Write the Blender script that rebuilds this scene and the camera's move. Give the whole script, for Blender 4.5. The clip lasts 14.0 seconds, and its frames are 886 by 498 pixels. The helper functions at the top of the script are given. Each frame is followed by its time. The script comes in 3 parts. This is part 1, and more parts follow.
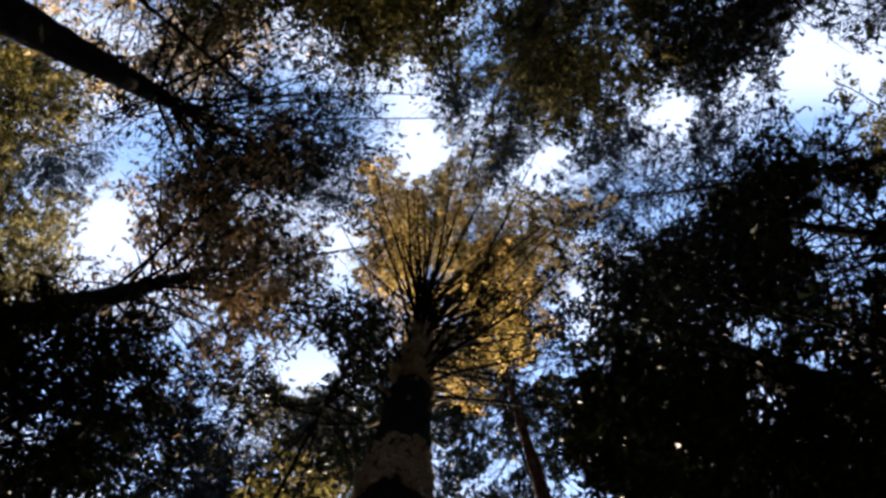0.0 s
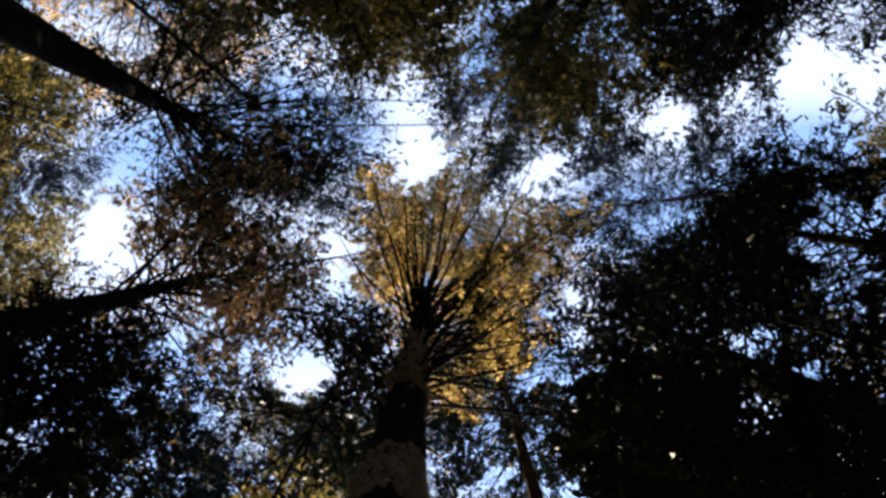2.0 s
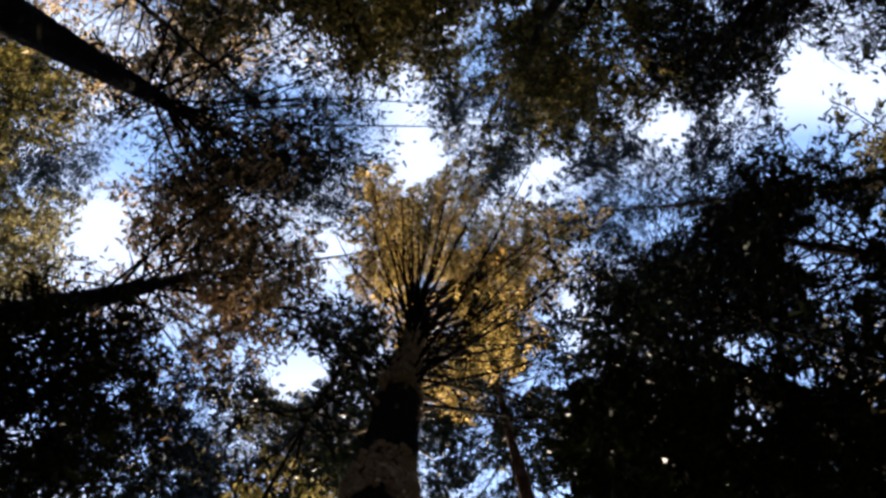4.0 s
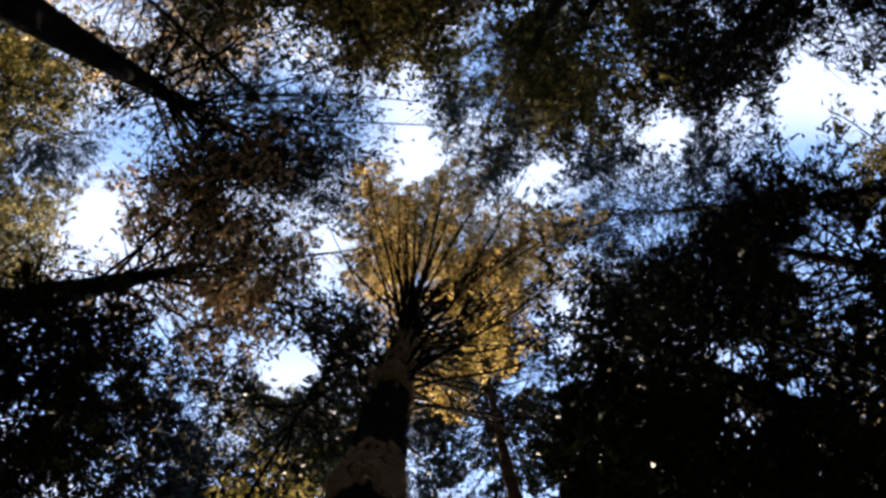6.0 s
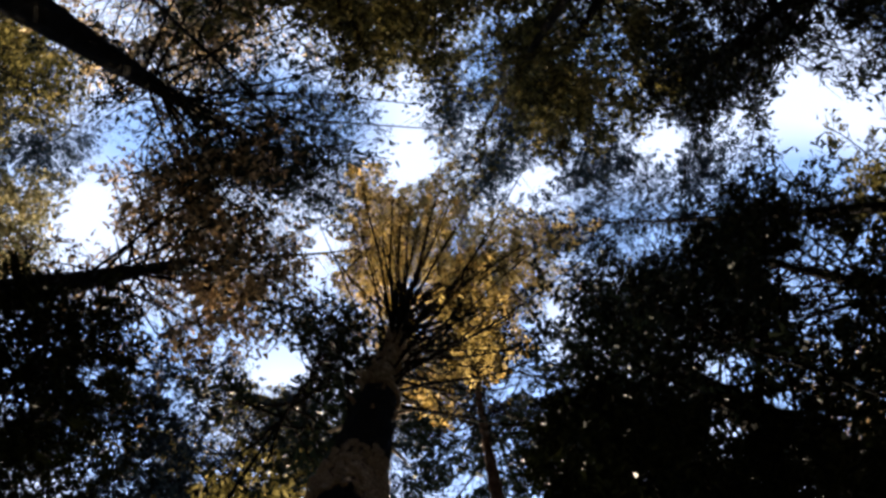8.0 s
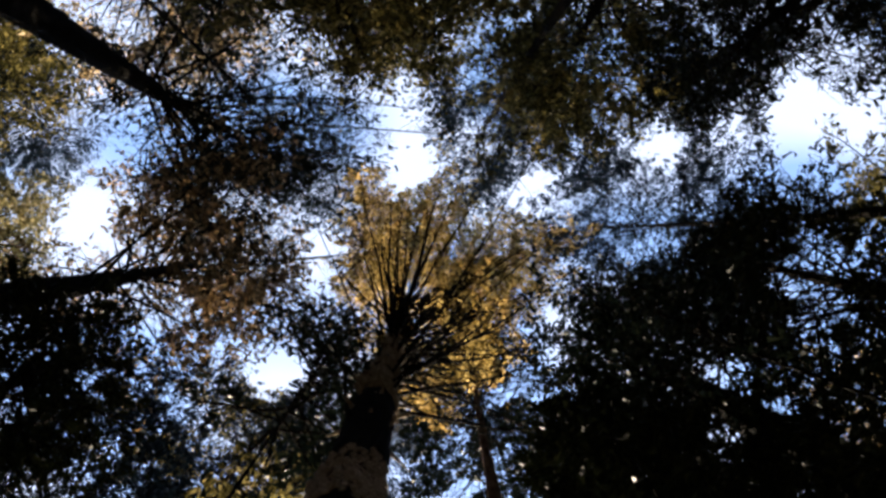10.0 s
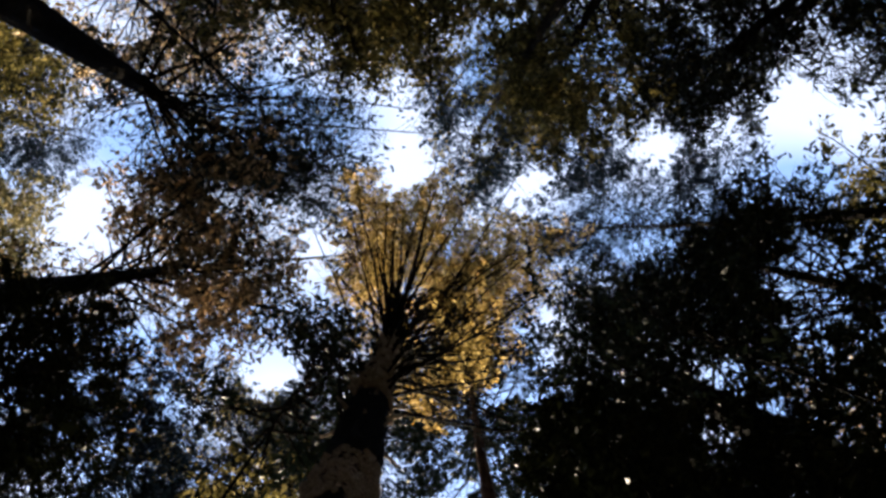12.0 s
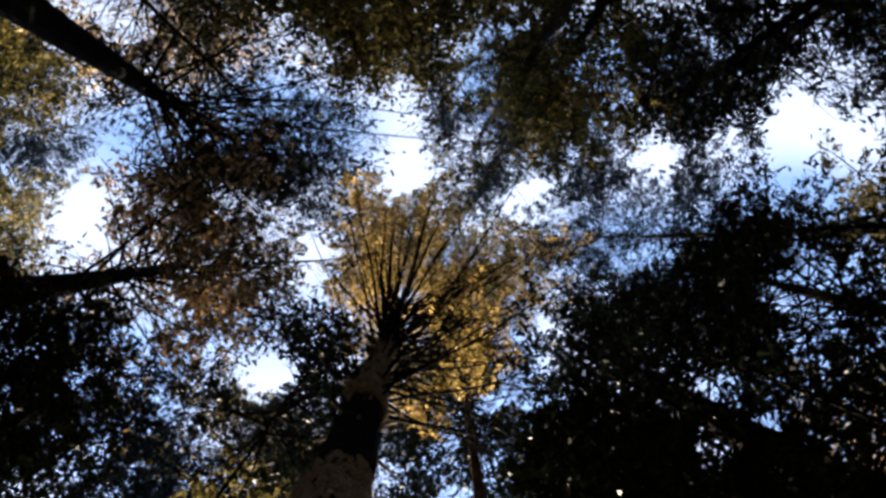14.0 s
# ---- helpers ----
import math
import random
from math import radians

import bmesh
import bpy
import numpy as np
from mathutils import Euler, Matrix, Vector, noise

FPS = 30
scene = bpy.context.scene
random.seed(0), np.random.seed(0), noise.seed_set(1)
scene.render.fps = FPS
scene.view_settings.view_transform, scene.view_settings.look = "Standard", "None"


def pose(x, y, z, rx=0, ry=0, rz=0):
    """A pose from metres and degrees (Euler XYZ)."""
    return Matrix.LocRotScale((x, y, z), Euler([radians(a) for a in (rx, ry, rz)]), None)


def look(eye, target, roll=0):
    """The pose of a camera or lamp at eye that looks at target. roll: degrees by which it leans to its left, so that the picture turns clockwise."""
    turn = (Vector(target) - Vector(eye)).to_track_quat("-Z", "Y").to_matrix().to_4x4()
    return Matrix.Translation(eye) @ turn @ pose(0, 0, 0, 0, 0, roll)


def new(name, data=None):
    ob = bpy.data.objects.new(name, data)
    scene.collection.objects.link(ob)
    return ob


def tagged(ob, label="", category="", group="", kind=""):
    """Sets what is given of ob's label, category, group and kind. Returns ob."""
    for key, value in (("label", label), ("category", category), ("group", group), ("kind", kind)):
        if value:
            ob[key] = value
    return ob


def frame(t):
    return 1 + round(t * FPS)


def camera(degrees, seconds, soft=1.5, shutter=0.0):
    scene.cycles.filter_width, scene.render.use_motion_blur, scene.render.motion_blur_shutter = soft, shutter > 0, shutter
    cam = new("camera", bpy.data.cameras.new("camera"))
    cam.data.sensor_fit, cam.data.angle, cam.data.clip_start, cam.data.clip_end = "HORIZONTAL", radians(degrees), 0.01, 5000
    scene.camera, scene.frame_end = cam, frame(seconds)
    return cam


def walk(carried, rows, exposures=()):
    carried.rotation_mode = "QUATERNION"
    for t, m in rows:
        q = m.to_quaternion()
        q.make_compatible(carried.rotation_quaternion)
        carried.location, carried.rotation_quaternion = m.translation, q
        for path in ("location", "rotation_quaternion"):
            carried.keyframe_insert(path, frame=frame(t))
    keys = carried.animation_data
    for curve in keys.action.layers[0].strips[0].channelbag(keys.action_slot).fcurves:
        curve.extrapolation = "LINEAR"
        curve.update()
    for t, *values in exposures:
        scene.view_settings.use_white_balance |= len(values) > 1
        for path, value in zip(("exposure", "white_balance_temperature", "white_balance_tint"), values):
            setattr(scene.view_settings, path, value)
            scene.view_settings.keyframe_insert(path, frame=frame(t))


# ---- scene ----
cam = camera(55.0, 14.0, soft=3.0)
# seconds, place in metres, turn in degrees: a camera held overhead, looking almost straight up
ROWS = [
    (0.0, -0.000, 0.000, 1.600, 178.821, 0.913, -0.009),
    (0.5, -0.000, -0.015, 1.594, 178.972, 0.925, -0.389),
    (1.0, 0.006, -0.029, 1.585, 179.068, 0.907, -0.472),
    (1.5, 0.021, -0.033, 1.598, 179.100, 0.913, -0.403),
    (2.0, 0.026, -0.022, 1.592, 179.209, 1.017, -0.259),
    (2.5, 0.026, -0.014, 1.597, 179.233, 0.921, -0.998),
    (3.0, 0.023, -0.013, 1.596, 179.385, 1.006, -0.886),
    (5.5, 0.043, -0.005, 1.606, 179.257, 1.412, -2.760),
    (6.0, 0.047, -0.005, 1.610, 179.269, 1.461, -2.999),
    (6.5, 0.077, -0.010, 1.614, 179.269, 1.597, -3.287),
    (7.0, 0.076, -0.018, 1.609, 179.348, 1.701, -3.972),
    (7.5, 0.080, -0.017, 1.612, 179.350, 1.839, -4.307),
    (8.0, 0.087, -0.013, 1.612, 179.445, 1.827, -4.607),
    (10.5, 0.095, -0.009, 1.618, 179.809, 1.936, -4.730),
    (11.0, 0.096, -0.011, 1.616, 179.855, 2.161, -4.856),
    (11.5, 0.112, -0.018, 1.619, 179.772, 2.145, -4.478),
    (12.0, 0.114, -0.022, 1.618, 179.732, 2.128, -4.755),
    (12.5, 0.112, -0.007, 1.612, 179.784, 2.208, -5.351),
    (13.0, 0.115, -0.011, 1.612, 179.861, 2.205, -5.696),
    (13.5, 0.120, -0.024, 1.615, 179.900, 2.092, -5.554),
    (14.0, 0.129, -0.046, 1.619, 180.008, 2.186, -5.945),
]
walk(cam, [(t, pose(x, y, z, rx, ry, rz)) for t, x, y, z, rx, ry, rz in ROWS])

# ---- sky, sun, exposure ----
SUN_ELEVATION, SUN_AZIMUTH = radians(46), radians(94)  # azimuth from +x towards +y
EYE = 1.6

world = bpy.data.worlds.new("sky")
scene.world = world
world.use_nodes = True
wn = world.node_tree.nodes
wl = world.node_tree.links
wn.clear()
sky = wn.new("ShaderNodeTexSky")
sky.sky_type, sky.sun_disc = "NISHITA", False
sky.sun_elevation, sky.sun_rotation = SUN_ELEVATION, math.pi / 2 - SUN_AZIMUTH
sky.air_density, sky.dust_density, sky.ozone_density = 1.0, 0.4, 1.5
# rows of white cloud, frayed, with blue between, fitted so white lies behind the gaps in the camera's view: wave
# numbers, phase and share of each row
CLOUD_ROWS = [(5.6, 23.2, 1.18, 0.47), (-25.2, 20.8, -1.55, 0.50), (-15.9, 3.5, 0.25, 0.81), (8.1, 27.5, -2.87, 1.11), (-14.6, 11.4, -2.53, 1.19), (4.3, 7.3, -3.14, 0.53)]
sky_co = wn.new("ShaderNodeTexCoord")
fray = wn.new("ShaderNodeTexNoise")
fray.inputs["Scale"].default_value, fray.inputs["Detail"].default_value = 11.0, 6.0
wl.new(sky_co.outputs["Generated"], fray.inputs["Vector"])
cloud = fray.outputs["Fac"]
for kx, ky, phase, share in CLOUD_ROWS:
    along = wn.new("ShaderNodeVectorMath")
    along.operation = "DOT_PRODUCT"
    along.inputs[1].default_value = (kx, ky, 0)
    wl.new(sky_co.outputs["Generated"], along.inputs[0])
    shifted = wn.new("ShaderNodeMath")
    shifted.inputs[1].default_value = phase
    wl.new(along.outputs["Value"], shifted.inputs[0])
    wave = wn.new("ShaderNodeMath")
    wave.operation = "SINE"
    wl.new(shifted.outputs["Value"], wave.inputs[0])
    summed = wn.new("ShaderNodeMath")
    summed.operation = "MULTIPLY_ADD"
    summed.inputs[1].default_value = share
    wl.new(wave.outputs["Value"], summed.inputs[0])
    wl.new(cloud, summed.inputs[2])
    cloud = summed.outputs["Value"]
cover = wn.new("ShaderNodeMapRange")
cover.inputs["From Min"].default_value, cover.inputs["From Max"].default_value = -0.35, 1.15
cover.inputs["To Min"].default_value, cover.inputs["To Max"].default_value = 0.02, 0.95
wl.new(cloud, cover.inputs["Value"])
veil = wn.new("ShaderNodeMixRGB")
veil.inputs["Color2"].default_value = (2.0, 2.3, 3.1, 1)
wl.new(cover.outputs["Result"], veil.inputs["Fac"])
wl.new(sky.outputs["Color"], veil.inputs["Color1"])
sky_back = wn.new("ShaderNodeBackground")
sky_back.inputs["Strength"].default_value = 0.12
sky_out = wn.new("ShaderNodeOutputWorld")
wl.new(veil.outputs["Color"], sky_back.inputs["Color"])
wl.new(sky_back.outputs["Background"], sky_out.inputs["Surface"])

sun_dir = Vector((math.cos(SUN_ELEVATION) * math.cos(SUN_AZIMUTH), math.cos(SUN_ELEVATION) * math.sin(SUN_AZIMUTH), math.sin(SUN_ELEVATION)))
sun = new("sun", bpy.data.lights.new("sun", "SUN"))
sun.data.energy, sun.data.angle, sun.data.color = 5.0, radians(0.6), (1.0, 0.84, 0.62)
sun.matrix_world = look(tuple(sun_dir * 80), (0, 0, 0))
scene.view_settings.exposure = 2.1


# ---- materials ----
def ramp_colour(nt, value, stops):
    node = nt.nodes.new("ShaderNodeValToRGB")
    while len(node.color_ramp.elements) < len(stops):
        node.color_ramp.elements.new(0.5)
    for el, (at, col) in zip(node.color_ramp.elements, stops):
        el.position, el.color = at, (*col, 1)
    nt.links.new(value, node.inputs["Fac"])
    return node.outputs["Color"]


def base_material(name):
    m = bpy.data.materials.new(name)
    m.use_nodes = True
    nt = m.node_tree
    nt.nodes.clear()
    out = nt.nodes.new("ShaderNodeOutputMaterial")
    bsdf = nt.nodes.new("ShaderNodeBsdfPrincipled")
    nt.links.new(bsdf.outputs["BSDF"], out.inputs["Surface"])
    return m, nt, bsdf, out


def noise_value(nt, scale, detail=4.0, stretch=(1, 1, 1)):
    co = nt.nodes.new("ShaderNodeTexCoord")
    mp = nt.nodes.new("ShaderNodeMapping")
    mp.inputs["Scale"].default_value = stretch
    tex = nt.nodes.new("ShaderNodeTexNoise")
    tex.inputs["Scale"].default_value, tex.inputs["Detail"].default_value = scale, detail
    nt.links.new(co.outputs["Object"], mp.inputs["Vector"])
    nt.links.new(mp.outputs["Vector"], tex.inputs["Vector"])
    return tex.outputs["Fac"]


def leaf_material(name, dark, mid, light, glow=0.3, bough_shade=0.42):
    """Needle sprays: each one of its own tone, whole boughs drifting from light to dark, the dark ones painted as if
    shaded; thin enough to let some sun through.
    """
    m, nt, bsdf, out = base_material(name)
    geo = nt.nodes.new("ShaderNodeNewGeometry")
    each = ramp_colour(nt, geo.outputs["Random Per Island"], [(0.0, dark), (0.55, mid), (1.0, light)])
    # uneven sun over a crown, put into the leaf colour in patches
    drift = ramp_colour(nt, noise_value(nt, 0.7, 2.0), [(0.34, (bough_shade, bough_shade * 1.04, bough_shade)), (0.5, (0.85, 0.84, 0.8)), (0.68, (1.3, 1.2, 1.1))])
    mix = nt.nodes.new("ShaderNodeMixRGB")
    mix.blend_type = "MULTIPLY"
    mix.inputs["Fac"].default_value = 1.0
    nt.links.new(each, mix.inputs["Color1"])
    nt.links.new(drift, mix.inputs["Color2"])
    nt.links.new(mix.outputs["Color"], bsdf.inputs["Base Color"])
    bsdf.inputs["Roughness"].default_value = 0.55
    bsdf.inputs["Specular IOR Level"].default_value = 0.05
    thin = nt.nodes.new("ShaderNodeBsdfTranslucent")
    nt.links.new(mix.outputs["Color"], thin.inputs["Color"])
    both = nt.nodes.new("ShaderNodeMixShader")
    both.inputs["Fac"].default_value = glow
    nt.links.new(bsdf.outputs["BSDF"], both.inputs[1])
    nt.links.new(thin.outputs["BSDF"], both.inputs[2])
    nt.links.new(both.outputs["Shader"], out.inputs["Surface"])
    return m


def bark_material(name, deep, mid, high, scale=6.0, fleck_band=()):
    """Furrowed bark in upright plates with lichen stains; a sun fleck on the trunk is painted as a paler band between
    two heights.
    """
    m, nt, bsdf, out = base_material(name)
    plates = noise_value(nt, scale, 6.0, (1, 1, 0.28))
    fine = noise_value(nt, scale * 7, 5.0, (1, 1, 0.5))
    # cracked scales
    co = nt.nodes.new("ShaderNodeTexCoord")
    mp = nt.nodes.new("ShaderNodeMapping")
    mp.inputs["Scale"].default_value = (1, 1, 0.45)
    cells = nt.nodes.new("ShaderNodeTexVoronoi")
    cells.feature = "DISTANCE_TO_EDGE"
    cells.inputs["Scale"].default_value = scale * 3.4
    nt.links.new(co.outputs["Object"], mp.inputs["Vector"])
    warp = nt.nodes.new("ShaderNodeTexNoise")
    warp.inputs["Scale"].default_value, warp.inputs["Detail"].default_value = scale * 1.5, 3.0
    nt.links.new(co.outputs["Object"], warp.inputs["Vector"])
    shift = nt.nodes.new("ShaderNodeVectorMath")
    shift.operation = "MULTIPLY_ADD"
    shift.inputs[1].default_value = (0.16, 0.16, 0.16)
    nt.links.new(warp.outputs["Color"], shift.inputs[0])
    nt.links.new(mp.outputs["Vector"], shift.inputs[2])
    nt.links.new(shift.outputs["Vector"], cells.inputs["Vector"])
    crack = nt.nodes.new("ShaderNodeMapRange")
    crack.inputs["From Min"].default_value, crack.inputs["From Max"].default_value = 0.0, 0.3
    crack.inputs["To Min"].default_value, crack.inputs["To Max"].default_value = 0.35, 1.0
    nt.links.new(cells.outputs["Distance"], crack.inputs["Value"])
    scaly = nt.nodes.new("ShaderNodeMath")
    scaly.operation = "MULTIPLY"
    nt.links.new(crack.outputs["Result"], scaly.inputs[0])
    nt.links.new(plates, scaly.inputs[1])
    plates = scaly.outputs["Value"]
    col = ramp_colour(nt, plates, [(0.2, deep), (0.42, mid), (0.62, high)])
    stain = ramp_colour(nt, noise_value(nt, 1.3, 3.0), [(0.4, (1, 1, 1)), (0.75, (0.78, 0.84, 0.66))])
    mix = nt.nodes.new("ShaderNodeMixRGB")
    mix.blend_type = "MULTIPLY"
    mix.inputs["Fac"].default_value = 0.8
    nt.links.new(col, mix.inputs["Color1"])
    nt.links.new(stain, mix.inputs["Color2"])
    bark_col = mix.outputs["Color"]
    if fleck_band:
        height = nt.nodes.new("ShaderNodeSeparateXYZ")
        nt.links.new(co.outputs["Object"], height.inputs["Vector"])
        ragged = nt.nodes.new("ShaderNodeMath")
        ragged.operation = "MULTIPLY_ADD"
        ragged.inputs[1].default_value = 2.5
        nt.links.new(noise_value(nt, 3.6, 7.0), ragged.inputs[0])
        nt.links.new(height.outputs["Z"], ragged.inputs[2])
        bare = nt.nodes.new("ShaderNodeMapRange")
        # full in the middle of the stretch, gone at its two ragged ends
        middle = nt.nodes.new("ShaderNodeMath")
        middle.operation = "SUBTRACT"
        middle.inputs[1].default_value = (fleck_band[0] + fleck_band[1]) / 2 + 1.25
        nt.links.new(ragged.outputs["Value"], middle.inputs[0])
        apart = nt.nodes.new("ShaderNodeMath")
        apart.operation = "ABSOLUTE"
        nt.links.new(middle.outputs["Value"], apart.inputs[0])
        half = (fleck_band[1] - fleck_band[0]) / 2
        bare.inputs["From Min"].default_value, bare.inputs["From Max"].default_value = half + 0.12, half - 0.12
        nt.links.new(apart.outputs["Value"], bare.inputs["Value"])
        # the fleck of sunlight, put into the bark as pale colour
        pale = ramp_colour(nt, plates, [(0.2, (0.012, 0.009, 0.007)), (0.3, (0.36, 0.25, 0.16)), (0.5, (0.66, 0.49, 0.33))])
        over = nt.nodes.new("ShaderNodeMixRGB")
        nt.links.new(bare.outputs["Result"], over.inputs["Fac"])
        nt.links.new(bark_col, over.inputs["Color1"])
        nt.links.new(pale, over.inputs["Color2"])
        bark_col = over.outputs["Color"]
    nt.links.new(bark_col, bsdf.inputs["Base Color"])
    bsdf.inputs["Roughness"].default_value = 0.95
    bsdf.inputs["Specular IOR Level"].default_value = 0.02
    add = nt.nodes.new("ShaderNodeMath")
    add.operation = "MULTIPLY_ADD"
    add.inputs[1].default_value = 0.3
    nt.links.new(fine, add.inputs[0])
    nt.links.new(plates, add.inputs[2])
    bump = nt.nodes.new("ShaderNodeBump")
    bump.inputs["Strength"].default_value, bump.inputs["Distance"].default_value = 1.0, 0.07
    nt.links.new(add.outputs["Value"], bump.inputs["Height"])
    nt.links.new(bump.outputs["Normal"], bsdf.inputs["Normal"])
    return m


def litter_material():
    m, nt, bsdf, out = base_material("needle_litter")
    col = ramp_colour(nt, noise_value(nt, 30, 8.0), [(0.3, (0.02, 0.014, 0.009)), (0.5, (0.05, 0.032, 0.02)), (0.72, (0.10, 0.07, 0.04))])
    moss = ramp_colour(nt, noise_value(nt, 0.35, 5.0), [(0.5, (1, 1, 1)), (0.68, (0.5, 0.75, 0.35))])
    mix = nt.nodes.new("ShaderNodeMixRGB")
    mix.blend_type = "MULTIPLY"
    mix.inputs["Fac"].default_value = 0.9
    nt.links.new(col, mix.inputs["Color1"])
    nt.links.new(moss, mix.inputs["Color2"])
    nt.links.new(mix.outputs["Color"], bsdf.inputs["Base Color"])
    bsdf.inputs["Roughness"].default_value = 0.95
    bump = nt.nodes.new("ShaderNodeBump")
    bump.inputs["Strength"].default_value, bump.inputs["Distance"].default_value = 0.6, 0.03
    nt.links.new(noise_value(nt, 45, 6.0), bump.inputs["Height"])
    nt.links.new(bump.outputs["Normal"], bsdf.inputs["Normal"])
    return m


LEAF = {
    # dark and deep: the shade on these crowns is put into the needle colour
    "dark": leaf_material("needles_shaded", (0.006, 0.011, 0.010), (0.012, 0.020, 0.016), (0.034, 0.045, 0.030), 0.05),
    "deep": leaf_material("needles_deep_shade", (0.006, 0.009, 0.005), (0.012, 0.017, 0.008), (0.028, 0.034, 0.016), 0.03),
    "olive": leaf_material("needles_olive", (0.022, 0.021, 0.008), (0.085, 0.074, 0.022), (0.30, 0.245, 0.085), 0.42),
    # gold, brown, pale, cream: sunlit brightness is put into the needle colour
    "gold": leaf_material("needles_sunlit_gold", (0.025, 0.017, 0.006), (0.34, 0.23, 0.06), (0.88, 0.64, 0.25), 0.62, 0.6),
    "brown": leaf_material("needles_sunlit_brown", (0.03, 0.02, 0.01), (0.16, 0.105, 0.05), (0.56, 0.38, 0.2), 0.48, 0.55),
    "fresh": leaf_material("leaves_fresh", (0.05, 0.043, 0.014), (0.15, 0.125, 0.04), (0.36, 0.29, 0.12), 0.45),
    "pale": leaf_material("needles_sunlit_pale", (0.045, 0.043, 0.019), (0.13, 0.115, 0.05), (0.36, 0.31, 0.17), 0.45),
    "cream": leaf_material("needles_sunlit_cream", (0.08, 0.055, 0.03), (0.34, 0.25, 0.14), (0.75, 0.58, 0.36), 0.5, 0.7),
    # thin: the blue haze of sky between leaves is put into their colour
    "thin": leaf_material("leaves_blue_haze", (0.008, 0.016, 0.026), (0.014, 0.028, 0.046), (0.035, 0.055, 0.08), 0.05),
}
BARK = {
    # grey, dark, black: shade on trunks and limbs is put into the bark colour
    "grey": bark_material("bark_shaded_fleck", (0.002, 0.0017, 0.0014), (0.005, 0.004, 0.003), (0.015, 0.011, 0.008), fleck_band=(7.5, 8.5)),
    "dark": bark_material("bark_shaded", (0.005, 0.004, 0.003), (0.012, 0.009, 0.007), (0.03, 0.023, 0.018)),
    "black": bark_material("bark_deep_shade", (0.002, 0.0017, 0.0014), (0.005, 0.004, 0.003), (0.011, 0.009, 0.007)),
    # pale: sunlight on stubs, lips, plates and a sapling stem, put into the colour
    "pale": bark_material("bark_sunlit", (0.24, 0.175, 0.12), (0.52, 0.40, 0.28), (0.76, 0.61, 0.45), 9.0),
    "red": bark_material("bark_red", (0.06, 0.028, 0.018), (0.20, 0.10, 0.06), (0.36, 0.22, 0.14), 9.0),
}
LITTER = litter_material()

# ---- gaps in the canopy ----
# Clear places placed to fit the camera's view: middle and half-widths 20 m over the clearing, in metres, and the share
# of foliage left in it. Each gap is cut through every crown as a cone that widens upwards from the camera's eye.
GAP_EYE = 1.6
GAPS_OPEN = [
    (8.90, -3.72, 0.66, 1.27, 0.0),
    (10.42, -3.72, 0.27, 0.60, 0.0),
    (5.71, -2.79, 0.60, 0.50, 0.0),
    (-0.16, -1.89, 0.66, 0.77, 0.0),
    (-0.50, -2.82, 0.64, 0.40, 0.0),
    (-1.04, -2.06, 0.45, 0.33, 0.0),
    (-7.44, -0.13, 0.56, 0.88, 0.0),
    (-2.79, 3.32, 0.64, 0.50, 0.0),
    (-1.83, 0.03, 0.45, 0.35, 0.0),
    (-2.12, 0.80, 0.24, 0.48, 0.0),
    (1.13, -2.99, 0.16, 0.35, 0.0),
    (-3.21, -3.59, 0.20, 0.48, 0.0),
    (2.66, -1.60, 0.45, 0.40, 0.0),
    (2.50, 3.20, 0.42, 0.42, 0.0),
]
# thinner foliage, on either side of the clearing, fitted to the view as well
THIN_WEST = [
    (-8.10, -5.25, 0.60, 0.27, 0.25),
    (-6.90, -2.00, 1.50, 0.90, 0.3),
    (-6.90, -4.75, 0.80, 0.70, 0.18),
    (-7.04, 3.59, 0.45, 0.37, 0.12),
    (-2.12, 0.53, 0.80, 1.20, 0.85),
    (-1.86, -3.19, 1.33, 0.73, 0.4),
    (-5.05, 4.32, 0.61, 0.50, 0.2),
    (-4.05, -0.75, 0.80, 0.45, 0.35),
    (-1.73, -1.20, 0.56, 0.35, 0.3),
    (-3.72, 1.06, 0.29, 0.40, 0.4),
    (-9.16, 4.78, 0.40, 0.53, 0.45),
    (-6.11, 3.05, 0.93, 0.80, 0.55),
    (-5.44, 4.91, 2.66, 1.59, 0.55),
    (-3.72, 5.18, 1.20, 0.93, 0.35),
    (-3.32, -4.32, 1.39, 1.06, 0.45),
    (-8.63, -2.72, 0.93, 0.80, 0.5),
    (-3.72, -2.52, 1.20, 0.93, 0.45),
    (-2.66, -0.66, 0.93, 0.53, 0.5),
    (-2.12, 1.73, 0.66, 0.80, 0.7),
    (-5.60, 2.12, 0.64, 0.56, 0.22),
]
